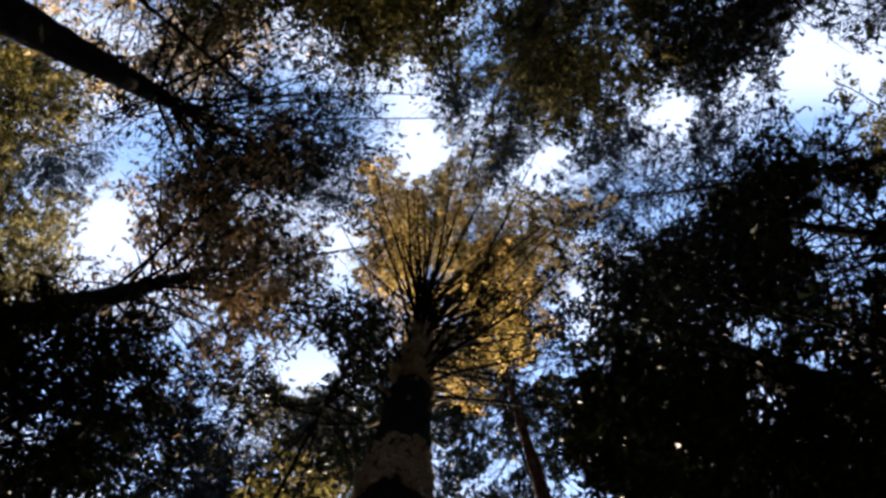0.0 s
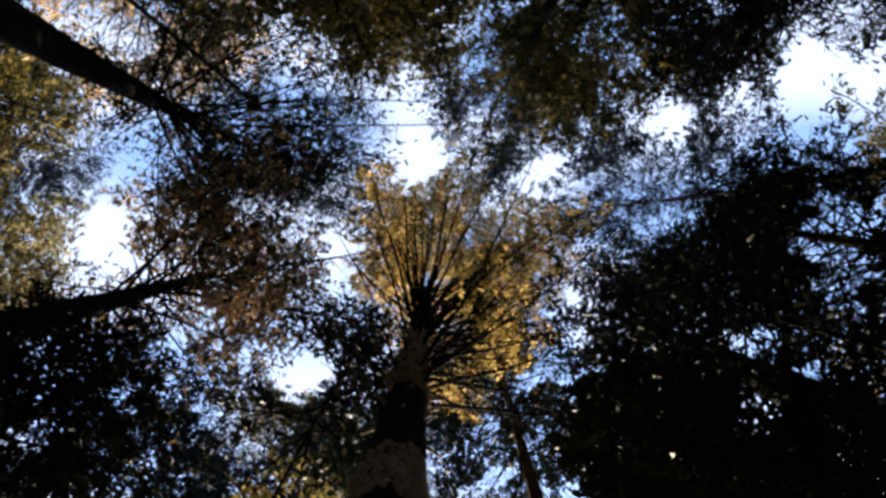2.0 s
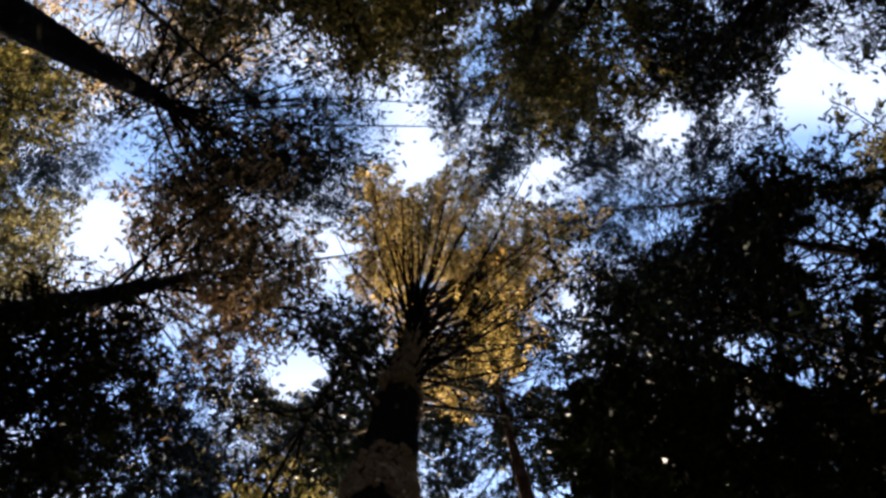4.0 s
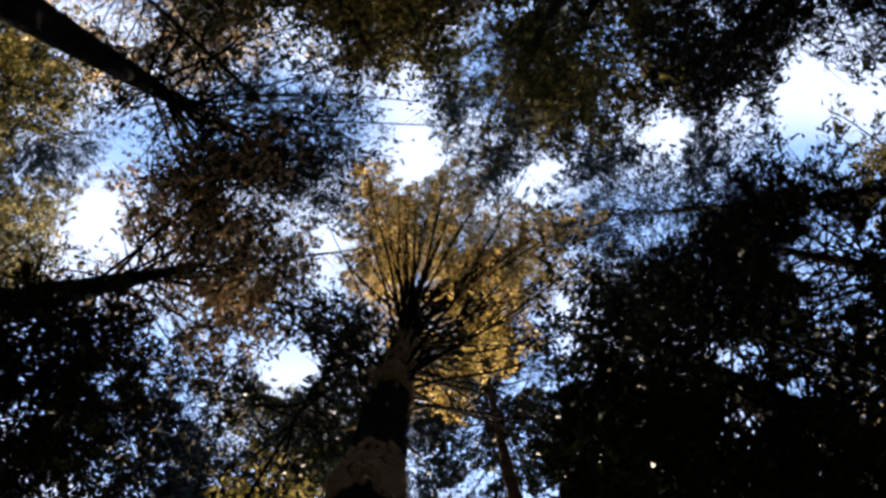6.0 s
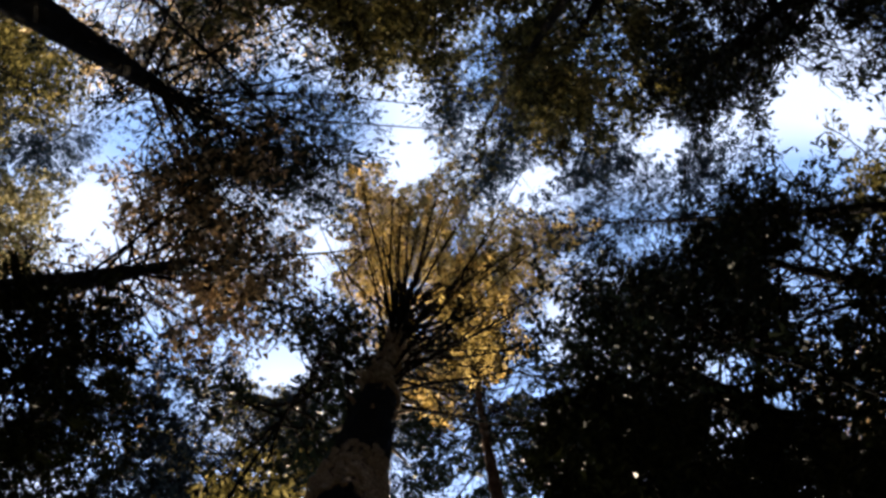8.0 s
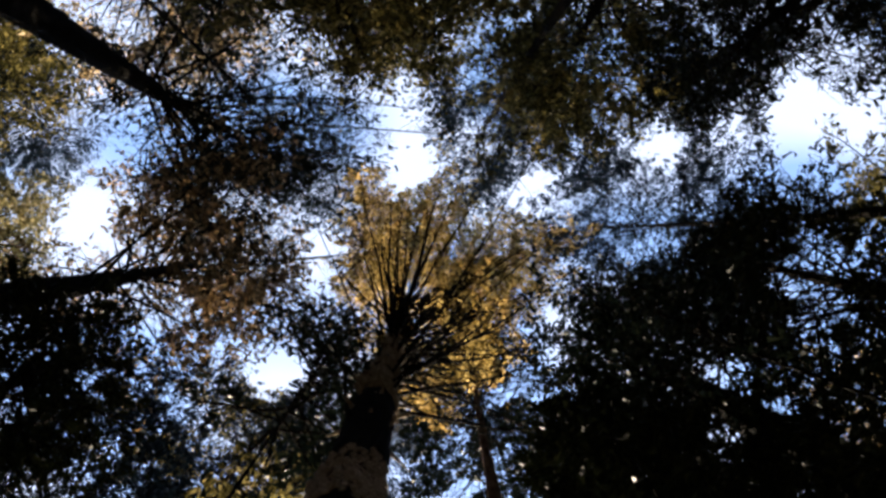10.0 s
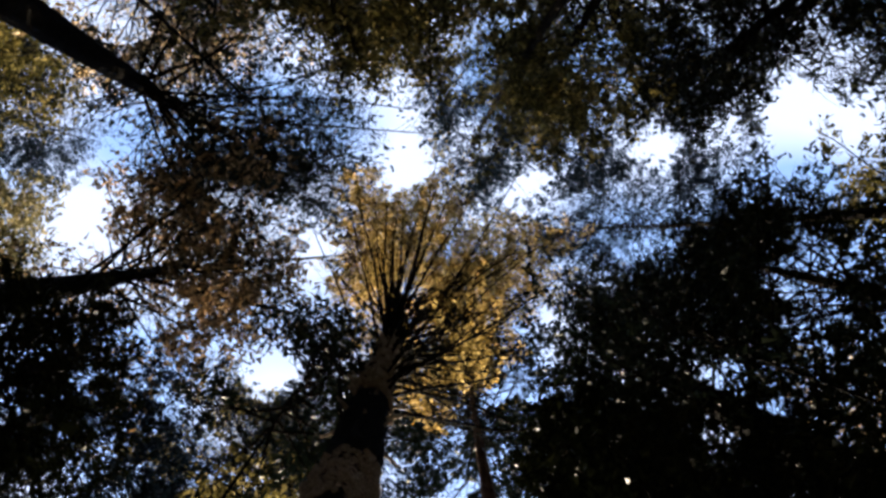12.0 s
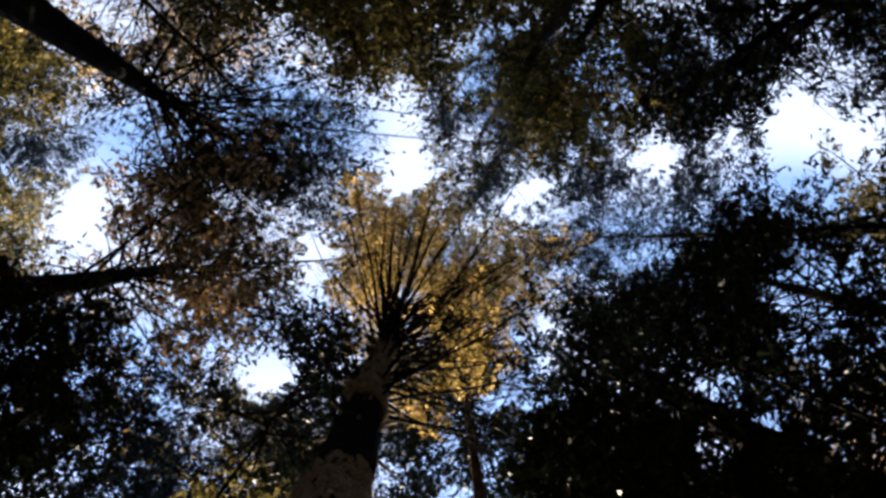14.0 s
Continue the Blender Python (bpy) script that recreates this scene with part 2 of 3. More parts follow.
THIN_EAST = [
    (9.69, -5.31, 1.13, 0.80, 0.3),
    (9.76, -3.98, 0.45, 0.80, 0.5),
    (2.75, 3.10, 0.80, 0.70, 0.3),
    (1.66, 3.72, 1.20, 0.80, 0.5),
    (3.85, -1.06, 0.66, 0.66, 0.3),
    (1.13, -2.12, 0.24, 0.40, 0.3),
    (5.31, -0.13, 0.66, 0.60, 0.4),
    (5.18, -1.20, 1.13, 1.20, 0.35),
    (7.44, -2.59, 0.93, 0.56, 0.65),
    (1.13, 4.71, 0.48, 0.45, 0.55),
    (1.53, 5.84, 0.53, 0.40, 0.45),
    (9.69, -0.27, 1.10, 0.90, 0.15),
    (2.39, 4.65, 0.40, 0.53, 0.5),
    (9.83, 0.80, 0.80, 1.06, 0.25),
    (7.77, 2.52, 0.40, 0.35, 0.25),
    (9.03, 3.05, 0.53, 0.29, 0.4),
    (9.43, -1.86, 0.53, 0.53, 0.5),
    (1.06, -2.40, 0.60, 0.90, 0.4),
    (5.05, -0.70, 1.30, 0.95, 0.42),
    (1.15, -4.60, 0.60, 1.00, 0.3),
]


# small clear places over the middle, fitted to the view
THIN_MIDDLE = [
    (1.20, 4.45, 0.45, 0.40, 0.2),
    (1.46, 5.85, 0.55, 0.45, 0.2),
    (3.92, -1.33, 0.35, 0.35, 0.15),
    (5.05, -1.30, 0.30, 0.30, 0.1),
    (5.45, -0.13, 0.35, 0.75, 0.2),
    (4.50, -4.10, 0.35, 0.50, 0.6),
    (3.85, -4.50, 0.35, 0.35, 0.6),
    (-4.38, -0.86, 0.40, 0.40, 0.15),
    (-3.05, -0.33, 0.40, 0.35, 0.2),
    (-1.33, -2.26, 0.50, 0.28, 0.1),
    (-9.03, 4.65, 0.55, 0.45, 0.3),
    (-6.24, -0.50, 0.90, 0.60, 0.5),
    (-4.60, 5.30, 0.70, 0.50, 0.4),
    (3.85, 0.55, 0.65, 0.70, 0.45),
    (4.45, 0.25, 0.60, 0.50, 0.3),
]


def foliage_left(p, chance):
    """Which of the places p (n x 3) keep their foliage, given one chance from 0 to 1 each."""
    up = np.maximum(p[:, 2] - GAP_EYE, 2.0)
    qx, qy = p[:, 0] * 20 / up, p[:, 1] * 20 / up
    # ragged borders
    qx = qx + 0.20 * np.sin(qy * 5.1 + 1.3) + 0.15 * np.sin(qy * 13.0 + qx * 7.0) + 0.10 * np.sin(qy * 29.0 - qx * 11.0)
    qy = qy + 0.20 * np.sin(qx * 4.7 + 0.4) + 0.15 * np.sin(qx * 12.0 - qy * 6.0) + 0.10 * np.sin(qx * 31.0 + qy * 9.0)
    left = np.ones(len(p))
    for gx, gy, rx, ry, share in THIN_WEST + THIN_MIDDLE + THIN_EAST + GAPS_OPEN:
        e = ((qx - gx) / rx) ** 2 + ((qy - gy) / ry) ** 2
        s = share + (1 - share) * np.clip((e - 0.6) / 0.8, 0, 1)
        left = np.minimum(left, s)
    return chance < left


def in_open_gap(p, least=0.0):
    up = max(p[2] - GAP_EYE, 2.0)
    qx, qy = p[0] * 20 / up, p[1] * 20 / up
    return any(((qx - gx) / rx) ** 2 + ((qy - gy) / ry) ** 2 < 0.8 for gx, gy, rx, ry, share in GAPS_OPEN if rx > least)


# ---- builders ----
def mesh_object(name, verts, faces, material, parent=None, smooth=True):
    me = bpy.data.meshes.new(name)
    verts = np.asarray(verts, dtype=np.float32)
    faces = np.asarray(faces, dtype=np.int32)
    k = faces.shape[1]
    me.vertices.add(len(verts))
    me.vertices.foreach_set("co", verts.ravel())
    me.loops.add(faces.size)
    me.loops.foreach_set("vertex_index", faces.ravel())
    me.polygons.add(len(faces))
    me.polygons.foreach_set("loop_start", np.arange(0, faces.size, k, dtype=np.int32))
    if smooth:
        me.polygons.foreach_set("use_smooth", np.ones(len(faces), dtype=bool))
    me.update(calc_edges=True)
    me.materials.append(material)
    ob = new(name, me)
    if parent is not None:
        ob.parent = parent
    return ob


def tube(points, radii, sides):
    """A tube of quads round a line of points; its tip runs almost to a point."""
    points, radii = np.asarray(points, float), np.asarray(radii, float)
    n = len(points)
    along = np.gradient(points, axis=0)
    along /= np.linalg.norm(along, axis=1)[:, None] + 1e-9
    ref = np.array([0.0, 0.0, 1.0]) if abs(along[0][2]) < 0.8 else np.array([1.0, 0.0, 0.0])
    a = np.cross(along, ref)
    a /= np.linalg.norm(a, axis=1)[:, None] + 1e-9
    b = np.cross(along, a)
    ang = np.linspace(0, 2 * math.pi, sides, endpoint=False)
    v = points[:, None, :] + radii[:, None, None] * (np.cos(ang)[None, :, None] * a[:, None, :] + np.sin(ang)[None, :, None] * b[:, None, :])
    i, j = np.meshgrid(np.arange(n - 1), np.arange(sides), indexing="ij")
    j2 = (j + 1) % sides
    f = np.stack([i * sides + j, i * sides + j2, (i + 1) * sides + j2, (i + 1) * sides + j], -1).reshape(-1, 4)
    return v.reshape(-1, 3), f


def trunk_mesh(base, top, height, dia, seed, parent, material, sides=22):
    """A tapered trunk with a flared foot, slight sweep, furrows and swollen branch collars, in its tree's own space."""
    rng = np.random.default_rng(seed)
    n = int(height / 0.16)
    s = np.linspace(0, 1, n)
    bend = rng.uniform(-0.10, 0.10, 4)
    x = (top[0] - base[0]) * s + bend[0] * np.sin(s * 3.1) * s + bend[1] * np.sin(s * 7.0) * 0.4
    y = (top[1] - base[1]) * s + bend[2] * np.sin(s * 3.1) * s + bend[3] * np.sin(s * 6.0) * 0.4
    x, y = x - x[0], y - y[0]
    z = s * height
    r = dia / 2 * ((1 - s) ** 0.85 * 1.12 + 0.03) * (1 + 0.55 * np.exp(-z / 0.45))
    r *= 1 + 0.05 * np.maximum(0, np.sin(z * 2 * math.pi / 0.85 + seed)) ** 6 + rng.normal(0, 0.008, n)
    ang = np.linspace(0, 2 * math.pi, sides, endpoint=False)
    ridge = 1 + 0.035 * np.sin(ang[None, :] * 9 + 1.7 * np.sin(z[:, None] * 1.9)) + 0.025 * np.sin(ang[None, :] * 5 + z[:, None] * 0.7 + seed) + rng.normal(0, 0.012, (n, sides))
    rr = r[:, None] * ridge
    v = np.stack([x[:, None] + rr * np.cos(ang), y[:, None] + rr * np.sin(ang), np.repeat(z[:, None], sides, 1)], -1)
    v[0, :, 2] -= 0.3
    i, j = np.meshgrid(np.arange(n - 1), np.arange(sides), indexing="ij")
    j2 = (j + 1) % sides
    f = np.stack([i * sides + j, i * sides + j2, (i + 1) * sides + j2, (i + 1) * sides + j], -1).reshape(-1, 4)
    mesh_object("trunk", v.reshape(-1, 3), f, material, parent)
    return np.stack([x, y, z, r], 1)


TUFT = 13.0


def sprays(origin, direction, length, world_at, rng, density, leaf_len, leaf_wide, hang=0.0, clear=True, above=0.0):
    """Small pointed sprays on both sides of straight twigs. origin, direction: n x 3; length: n. Returns corner places (m x 3 x 3)."""
    n = len(origin)
    per = np.maximum(2, (length / (0.0130 * leaf_wide / 0.033) * density)).astype(int)
    tw = np.repeat(np.arange(n), per)
    m = len(tw)
    u = rng.random(m) ** 0.8
    side = np.where(rng.random(m) < 0.5, -1.0, 1.0)
    d = direction[tw]
    p = origin[tw] + d * (u * length[tw])[:, None]
    p += rng.normal(0, 0.03, (m, 3))
    p[:, 2] += above * rng.uniform(0.3, 1.2, m)
    flat = np.cross(d, np.array([0, 0, 1.0]))
    flat /= np.linalg.norm(flat, axis=1)[:, None] + 1e-9
    lift = rng.normal(-0.1, 0.45, m)
    axis = d * rng.uniform(0.3, 0.9, m)[:, None] + flat * (side * rng.uniform(0.4, 1.0, m))[:, None]
    axis[:, 2] += lift - hang * rng.uniform(0.6, 1.6, m)
    axis /= np.linalg.norm(axis, axis=1)[:, None] + 1e-9
    wide = np.cross(axis, rng.normal(0, 1, (m, 3)) + np.array([0, 0, 2.2]))
    wide /= np.linalg.norm(wide, axis=1)[:, None] + 1e-9
    ll = leaf_len * rng.uniform(0.6, 1.35, m)
    lw = leaf_wide * rng.uniform(0.7, 1.3, m)
    chance = 0.65 * rng.random(n)[tw] + 0.35 * rng.random(m)
    # foliage gathers in tufts a hand or two across, with air between them
    w = (p + world_at) * TUFT
    tuft = np.sin(w[:, 0] + 1.9 * np.sin(w[:, 1] * 0.7)) * np.sin(w[:, 1] + 1.7 * np.sin(w[:, 2] * 0.8)) + 0.8 * np.sin(w[:, 2] * 1.3 + 1.5 * np.sin(w[:, 0] * 0.6))
    keep = tuft + rng.normal(0, 0.25, m) > -0.15
    if clear:
        keep &= foliage_left(p + axis * (ll * 0.5)[:, None] + world_at, chance)
    p, axis, wide, ll, lw = p[keep], axis[keep], wide[keep], ll[keep], lw[keep]
    # a wedge with its broad end on the twig or at the tip, by turns
    root = np.where(rng.random(len(p)) < 0.5, 0.0, 1.0)[:, None]
    a = p + axis * ll[:, None] * root + wide * (lw * 0.5)[:, None]
    b = p + axis * ll[:, None] * root - wide * (lw * 0.5)[:, None]
    c = p + axis * ll[:, None] * (1 - root)
    return np.stack([a, b, c], 1)


def tree(name, label, base, top, top_height, dia, crown_from, reach, limbs, leaf, bark, seed, density=1.0,
         bare=0.25, bare_low=None, pull=(0, 0), rise=0.15, droop=0.12, power=0.65, dead=0, leaf_len=0.15, leaf_wide=0.062, limb_thick=0.022, extra=(), spread=1.0, hang=0.0, stubs=(), clear=True, above=0.0, category="tree"):
    """A conifer: heights are over the eye level of 1.6 m. reach: the longest limb; bare, bare_low: the inner share of a
    limb without foliage, and that of the lowest limbs; pull: the side to which limbs grow longer; power: how fast limbs
    shorten towards the top; dead: bare limbs below the crown;
    extra: far-reaching limbs, each with its height, direction in degrees and length, and a fourth number if it is bare;
    spread: under 1, fewer limbs low on the trunk; hang: how far its sprays hang down; stubs: lowest and highest of the
    whorls of broken dead stubs on the trunk; clear: whether the gaps fitted to the view are cut from its foliage;
    above: how far its sprays stand up over the limbs."""
    rng = np.random.default_rng(seed)
    root = tagged(new(name), label, category, "trees of the grove")
    root.location = (base[0], base[1], 0)
    at = np.array([base[0], base[1], 0.0])
    height = top_height + EYE
    line = trunk_mesh(base, top, height, dia, seed, root, BARK[bark])
    z0 = crown_from + EYE
    leaves = []
    for k in range(limbs + dead + len(extra)):
        alive = k < limbs or k >= limbs + dead
        far = extra[k - limbs - dead] if k >= limbs + dead else None
        s = ((k + rng.uniform(0, 1)) / limbs) ** spread if alive and not far else 0
        z = z0 + (height - 0.4 - z0) * s if alive else rng.uniform(z0 - 5.5, z0 + 0.3 * (height - z0))
        row = line[min(len(line) - 1, int(z / height * (len(line) - 1)))]
        az = k * 2.39996 + rng.normal(0, 0.25)
        out = np.array([math.cos(az), math.sin(az), 0.0])
        swell = 1 + out[0] * pull[0] + out[1] * pull[1]
        length = reach * ((1 - s) ** power * (0.55 + 0.45 * min(1, s * 5 + 0.3)) + 0.06) * swell * rng.uniform(0.72, 1.12)
        if not alive:
            length = reach * rng.uniform(0.3, 0.95) * swell
        if far:
            z, az, length = far[0] + EYE, radians(far[1]), far[2]
            out = np.array([math.cos(az), math.sin(az), 0.0])
            row = line[min(len(line) - 1, int(z / height * (len(line) - 1)))]
        length = max(length, 0.35)
        q = np.linspace(0, 1, 13)
        tilt = rise + 0.5 * s + rng.normal(0, 0.08)
        bow = rng.normal(0, 0.10, 2)
        side = np.array([-out[1], out[0], 0.0])
        pts = row[:3] + out * (length * q)[:, None] + side * (bow[0] * length * q ** 2 + 0.02 * np.sin(q * 9 + k))[:, None]
        pts[:, 2] += length * (tilt * q - droop * 2 * q ** 2 + 0.12 * q ** 4) + 0.015 * np.sin(q * 11 + k)
        # a limb is cut off where it would cross a gap in the camera's view
        stop = max((i + 1 for i in range(13) if not in_open_gap(pts[i] + at)), default=0)
        stop = min(stop, next((i for i in range(13) if in_open_gap(pts[i] + at, 0.5)), 13))
        if far:
            stop = 13
        if stop < 4:
            continue
        pts = pts[:stop]
        q = q[:len(pts)]
        thick = limb_thick * (0.6 + 0.25 * min(length, 3.5)) * (1 if alive else 0.7)
        if far and len(far) > 3:
            thick *= 1.3
        v, f = tube(pts, thick * (1 - q / q[-1] * (0.7 if far else 0.88)) + 0.002, 6)
        vs, fs, count = [v], [f], len(v)
        # twigs, on both sides in turn
        inner = bare if bare_low is None else bare + (bare_low - bare) * max(0, 1 - s / 0.6)
        free = length * (1 - inner) * q[-1]
        nt = max(3, int(free / 0.085)) if alive else 3
        tq = inner + (1 - inner) * (np.arange(nt) + rng.random(nt)) / nt
        tq = tq[tq < q[-1]]
        if len(tq):
            nt = len(tq)
            o = np.stack([np.interp(tq, q, pts[:, c]) for c in range(3)], 1)
            sgn = np.where(np.arange(nt) % 2 == 0, 1.0, -1.0)
            d = out * rng.uniform(0.35, 0.9, nt)[:, None] + side * (sgn * rng.uniform(0.5, 1.0, nt))[:, None]
            d[:, 2] += rng.normal(-0.12 - 0.9 * hang, 0.22, nt)
            d /= np.linalg.norm(d, axis=1)[:, None]
            tl = (0.22 + 0.30 * length * (1 - tq) ** 0.7) * rng.uniform(0.6, 1.15, nt)
            tl = np.minimum(tl, 1.1)
            for a in range(nt):
                if in_open_gap(o[a] + d[a] * tl[a] * 0.8 + at):
                    continue
                v, f = tube([o[a], o[a] + d[a] * tl[a] * 0.6 + np.array([0, 0, 0.02]), o[a] + d[a] * tl[a]], [0.2 * limb_thick + 0.003, 0.14 * limb_thick + 0.002, 0.002], 3)
                vs.append(v)
                fs.append(f + count)
                count += len(v)
            if alive and not (far and len(far) > 3):
                leaves.append(sprays(o, d, tl, at, rng, density, leaf_len, leaf_wide, hang, clear, above))
                tip = pts[-1][None]
                leaves.append(sprays(tip, (out + np.array([0, 0, 0.05]))[None], np.array([0.25]), at, rng, density, leaf_len, leaf_wide, hang, clear, above))
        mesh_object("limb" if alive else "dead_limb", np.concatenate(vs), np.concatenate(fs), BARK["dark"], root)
    # broken stubs in whorls, the bark swollen round each
    if stubs:
        for w in np.arange(stubs[0] + EYE, stubs[1] + EYE, 0.36):
            row = line[min(len(line) - 1, int(w / height * (len(line) - 1)))]
            for az in rng.uniform(0, 2 * math.pi, 5):
                out = np.array([math.cos(az), math.sin(az), rng.uniform(-0.3, 0.15)])
                long = rng.uniform(0.05, 0.28)
                start = row[:3] + np.array([0, 0, rng.normal(0, 0.05)]) + out * row[3] * 0.8
                v, f = tube([start, start + out * long * 0.5, start + out * long + np.array([0, 0, -0.03])], [0.034, 0.022, 0.012], 6)
                mesh_object("dead_stub", v, f, BARK["pale"], root)
        # lips of bark, coloured as if sunlit, that run part of the way round below each whorl
        for w in np.arange(stubs[0] + EYE + 1.4, stubs[1] + EYE + 1.5, 0.42):
            row = line[min(len(line) - 1, int(w / height * (len(line) - 1)))]
            a = rng.uniform(3.6, 4.6) + np.linspace(0, rng.uniform(1.2, 2.6), 16)
            wave = 0.05 * np.sin(a * 3 + w) + rng.normal(0, 0.008, 16)
            lip = np.stack([row[0] + np.cos(a) * row[3] * 1.04, row[1] + np.sin(a) * row[3] * 1.04, row[2] + wave], 1)
            v, f = tube(lip, 0.01 + 0.05 * np.sin(np.linspace(0.05, math.pi - 0.05, 16)) + rng.uniform(0, 0.006, 16), 6)
            mesh_object("bark_lip", v, f, BARK["pale"], root)
        # plates of bark in a sunlit tone that mottle the painted sun fleck
        sheets = []
        for k in range(6):
            turn = np.linspace(0, 2 * math.pi, 7, endpoint=False) + rng.uniform(-0.3, 0.3, 7)
            rim = np.stack([np.cos(turn) * rng.uniform(0.7, 1.2, 7) * 0.025, np.sin(turn) * rng.uniform(0.6, 1.3, 7) * 0.042], 1)
            bm = bmesh.new()
            front = [bm.verts.new((x * 0.85, y * 0.85, 0.016)) for x, y in rim]
            back = [bm.verts.new((x, y, -0.012)) for x, y in rim]
            bm.faces.new(front)
            for i in range(7):
                bm.faces.new((front[i], back[i], back[(i + 1) % 7], front[(i + 1) % 7]))
            me = bpy.data.meshes.new("bark_plate")
            bm.to_mesh(me)
            bm.free()
            me.materials.append(BARK["pale"])
            sheets.append(me)
        for k in range(200):
            w, az = rng.uniform(7.45, 8.75), rng.uniform(3.3, 6.1)
            row = line[min(len(line) - 1, int(w / height * (len(line) - 1)))]
            plate = new("bark_plate", sheets[k % 6])
            plate.parent = root
            outward = Vector((math.cos(az), math.sin(az), rng.normal(0.1, 0.22))).normalized()
            side = Vector((0, 0, 1)).cross(outward).normalized()
            rise_dir = outward.cross(side)
            grow = rng.uniform(0.6, 1.5)
            place = Vector((row[0] + math.cos(az) * row[3] * 1.03, row[1] + math.sin(az) * row[3] * 1.03, w))
            m = Matrix((side * grow, rise_dir * grow, outward)).transposed().to_4x4()
            m.translation = place
            plate.matrix_local = m
        # one bare stem that climbs in front of the trunk
        bare_stem = np.array([(-0.30, 2.12, 8.3), (-0.33, 1.95, 9.1), (-0.37, 1.88, 9.7), (-0.49, 1.72, 10.6), (-0.61, 1.53, 11.6), (-0.80, 1.36, 12.3), (-0.98, 1.2, 12.9)]) - at
        v, f = tube(bare_stem, [0.03, 0.027, 0.025, 0.022, 0.018, 0.013, 0.006], 7)
        mesh_object("dead_limb", v, f, BARK["dark"], root)
    corners = np.concatenate(leaves)
    mesh_object("crown", corners.reshape(-1, 3), np.arange(len(corners) * 3).reshape(-1, 3), LEAF[leaf], root, smooth=False)


# ---- ground ----
def ground_sheet():
    """One sheet of forest floor: uneven near by, running flat to the horizon."""
    steps = np.concatenate([-np.geomspace(1500, 14, 14), np.linspace(-13, 13, 105), np.geomspace(14, 1500, 14)])
    gx, gy = np.meshgrid(steps, steps, indexing="ij")
    gz = 0.05 * np.sin(gx * 0.9 + 0.4) * np.cos(gy * 0.8) + 0.03 * np.sin(gx * 2.7 + gy * 1.9) + 0.02 * np.sin(gy * 5.1 - gx * 3.3)
    v = np.stack([gx, gy, gz - 0.06], -1).reshape(-1, 3)
    n = len(steps)
    i, j = np.meshgrid(np.arange(n - 1), np.arange(n - 1), indexing="ij")
    f = np.stack([i * n + j, (i + 1) * n + j, (i + 1) * n + j + 1, i * n + j + 1], -1).reshape(-1, 4)
    ob = mesh_object("ground", v, f, LITTER)
    tagged(ob, "brown needle litter with patches of moss on the forest floor", "ground", kind="structure")


ground_sheet()


# ---- unseen wood added round the grove to shade it ----
def shade_wood(count, seed):
    """An unseen wood added beyond the grove to block light: tapered trunks, and crowns of many drooping sprays, thicker
    than anyone could count.
    """
    rng = np.random.default_rng(seed)
    tv, tf, nv, sv = [], [], 0, []
    for k in range(count):
        r = 19.5 + 34 * (k / count) ** 1.2
        az = k * 2.39996 + rng.normal(0, 0.05)
        h = rng.uniform(22, 27) + (r - 19.5) * 0.12
        x, y = r * math.cos(az), r * math.sin(az)
        v, f = tube([(x, y, -0.2), (x + rng.normal(0, 0.2), y, h * 0.5), (x, y, h)], [0.28, 0.18, 0.03], 7)
        tv.append(v)
        tf.append(f + nv)
        nv += len(v)
        m = 900
        s = rng.random(m) ** 0.8
        z = h * (0.12 + 0.88 * s)
        rad = 3.0 * ((1 - s) ** 0.7 * 0.95 + 0.05) * np.sqrt(rng.uniform(0.08, 1.0, m))
        a = rng.uniform(0, 2 * math.pi, m)
        out = np.stack([np.cos(a), np.sin(a), rng.normal(-0.25, 0.3, m)], 1)
        p = np.stack([x + rad * np.cos(a), y + rad * np.sin(a), z - 0.25 * rad], 1)
        wide = np.cross(out, rng.normal(0, 0.6, (m, 3)) + np.array([0, 0, 1.0]))
        wide /= np.linalg.norm(wide, axis=1)[:, None]
        ln, wd = rng.uniform(0.5, 1.0, m)[:, None], rng.uniform(0.14, 0.26, m)[:, None]
        sv.append(np.stack([p + wide * wd, p + out * ln, p - wide * wd], 1))
    wood = tagged(new("shade_wood"), "unseen conifer wood added round the grove to block low light", "wood", kind="stuff")
    mesh_object("trunks", np.concatenate(tv), np.concatenate(tf), BARK["dark"], wood)
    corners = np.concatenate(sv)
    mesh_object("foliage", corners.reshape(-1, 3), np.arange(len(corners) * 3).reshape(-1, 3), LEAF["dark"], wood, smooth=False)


# stays out of view; keeps low sun and horizon light off the trunks
shade_wood(260, 5)

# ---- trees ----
tree("pine_tree", "tall pine with a sun-flecked trunk and a sunlit golden crown",
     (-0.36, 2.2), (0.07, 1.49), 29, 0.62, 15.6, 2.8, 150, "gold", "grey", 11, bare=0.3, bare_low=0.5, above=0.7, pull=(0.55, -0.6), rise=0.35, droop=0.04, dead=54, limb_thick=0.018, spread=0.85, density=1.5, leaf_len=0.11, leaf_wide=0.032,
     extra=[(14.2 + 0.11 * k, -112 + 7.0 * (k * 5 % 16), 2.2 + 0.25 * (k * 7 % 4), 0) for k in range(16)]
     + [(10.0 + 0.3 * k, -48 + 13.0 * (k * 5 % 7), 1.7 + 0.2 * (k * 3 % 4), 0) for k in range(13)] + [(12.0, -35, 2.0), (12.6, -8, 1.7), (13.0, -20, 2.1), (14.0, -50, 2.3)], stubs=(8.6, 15))
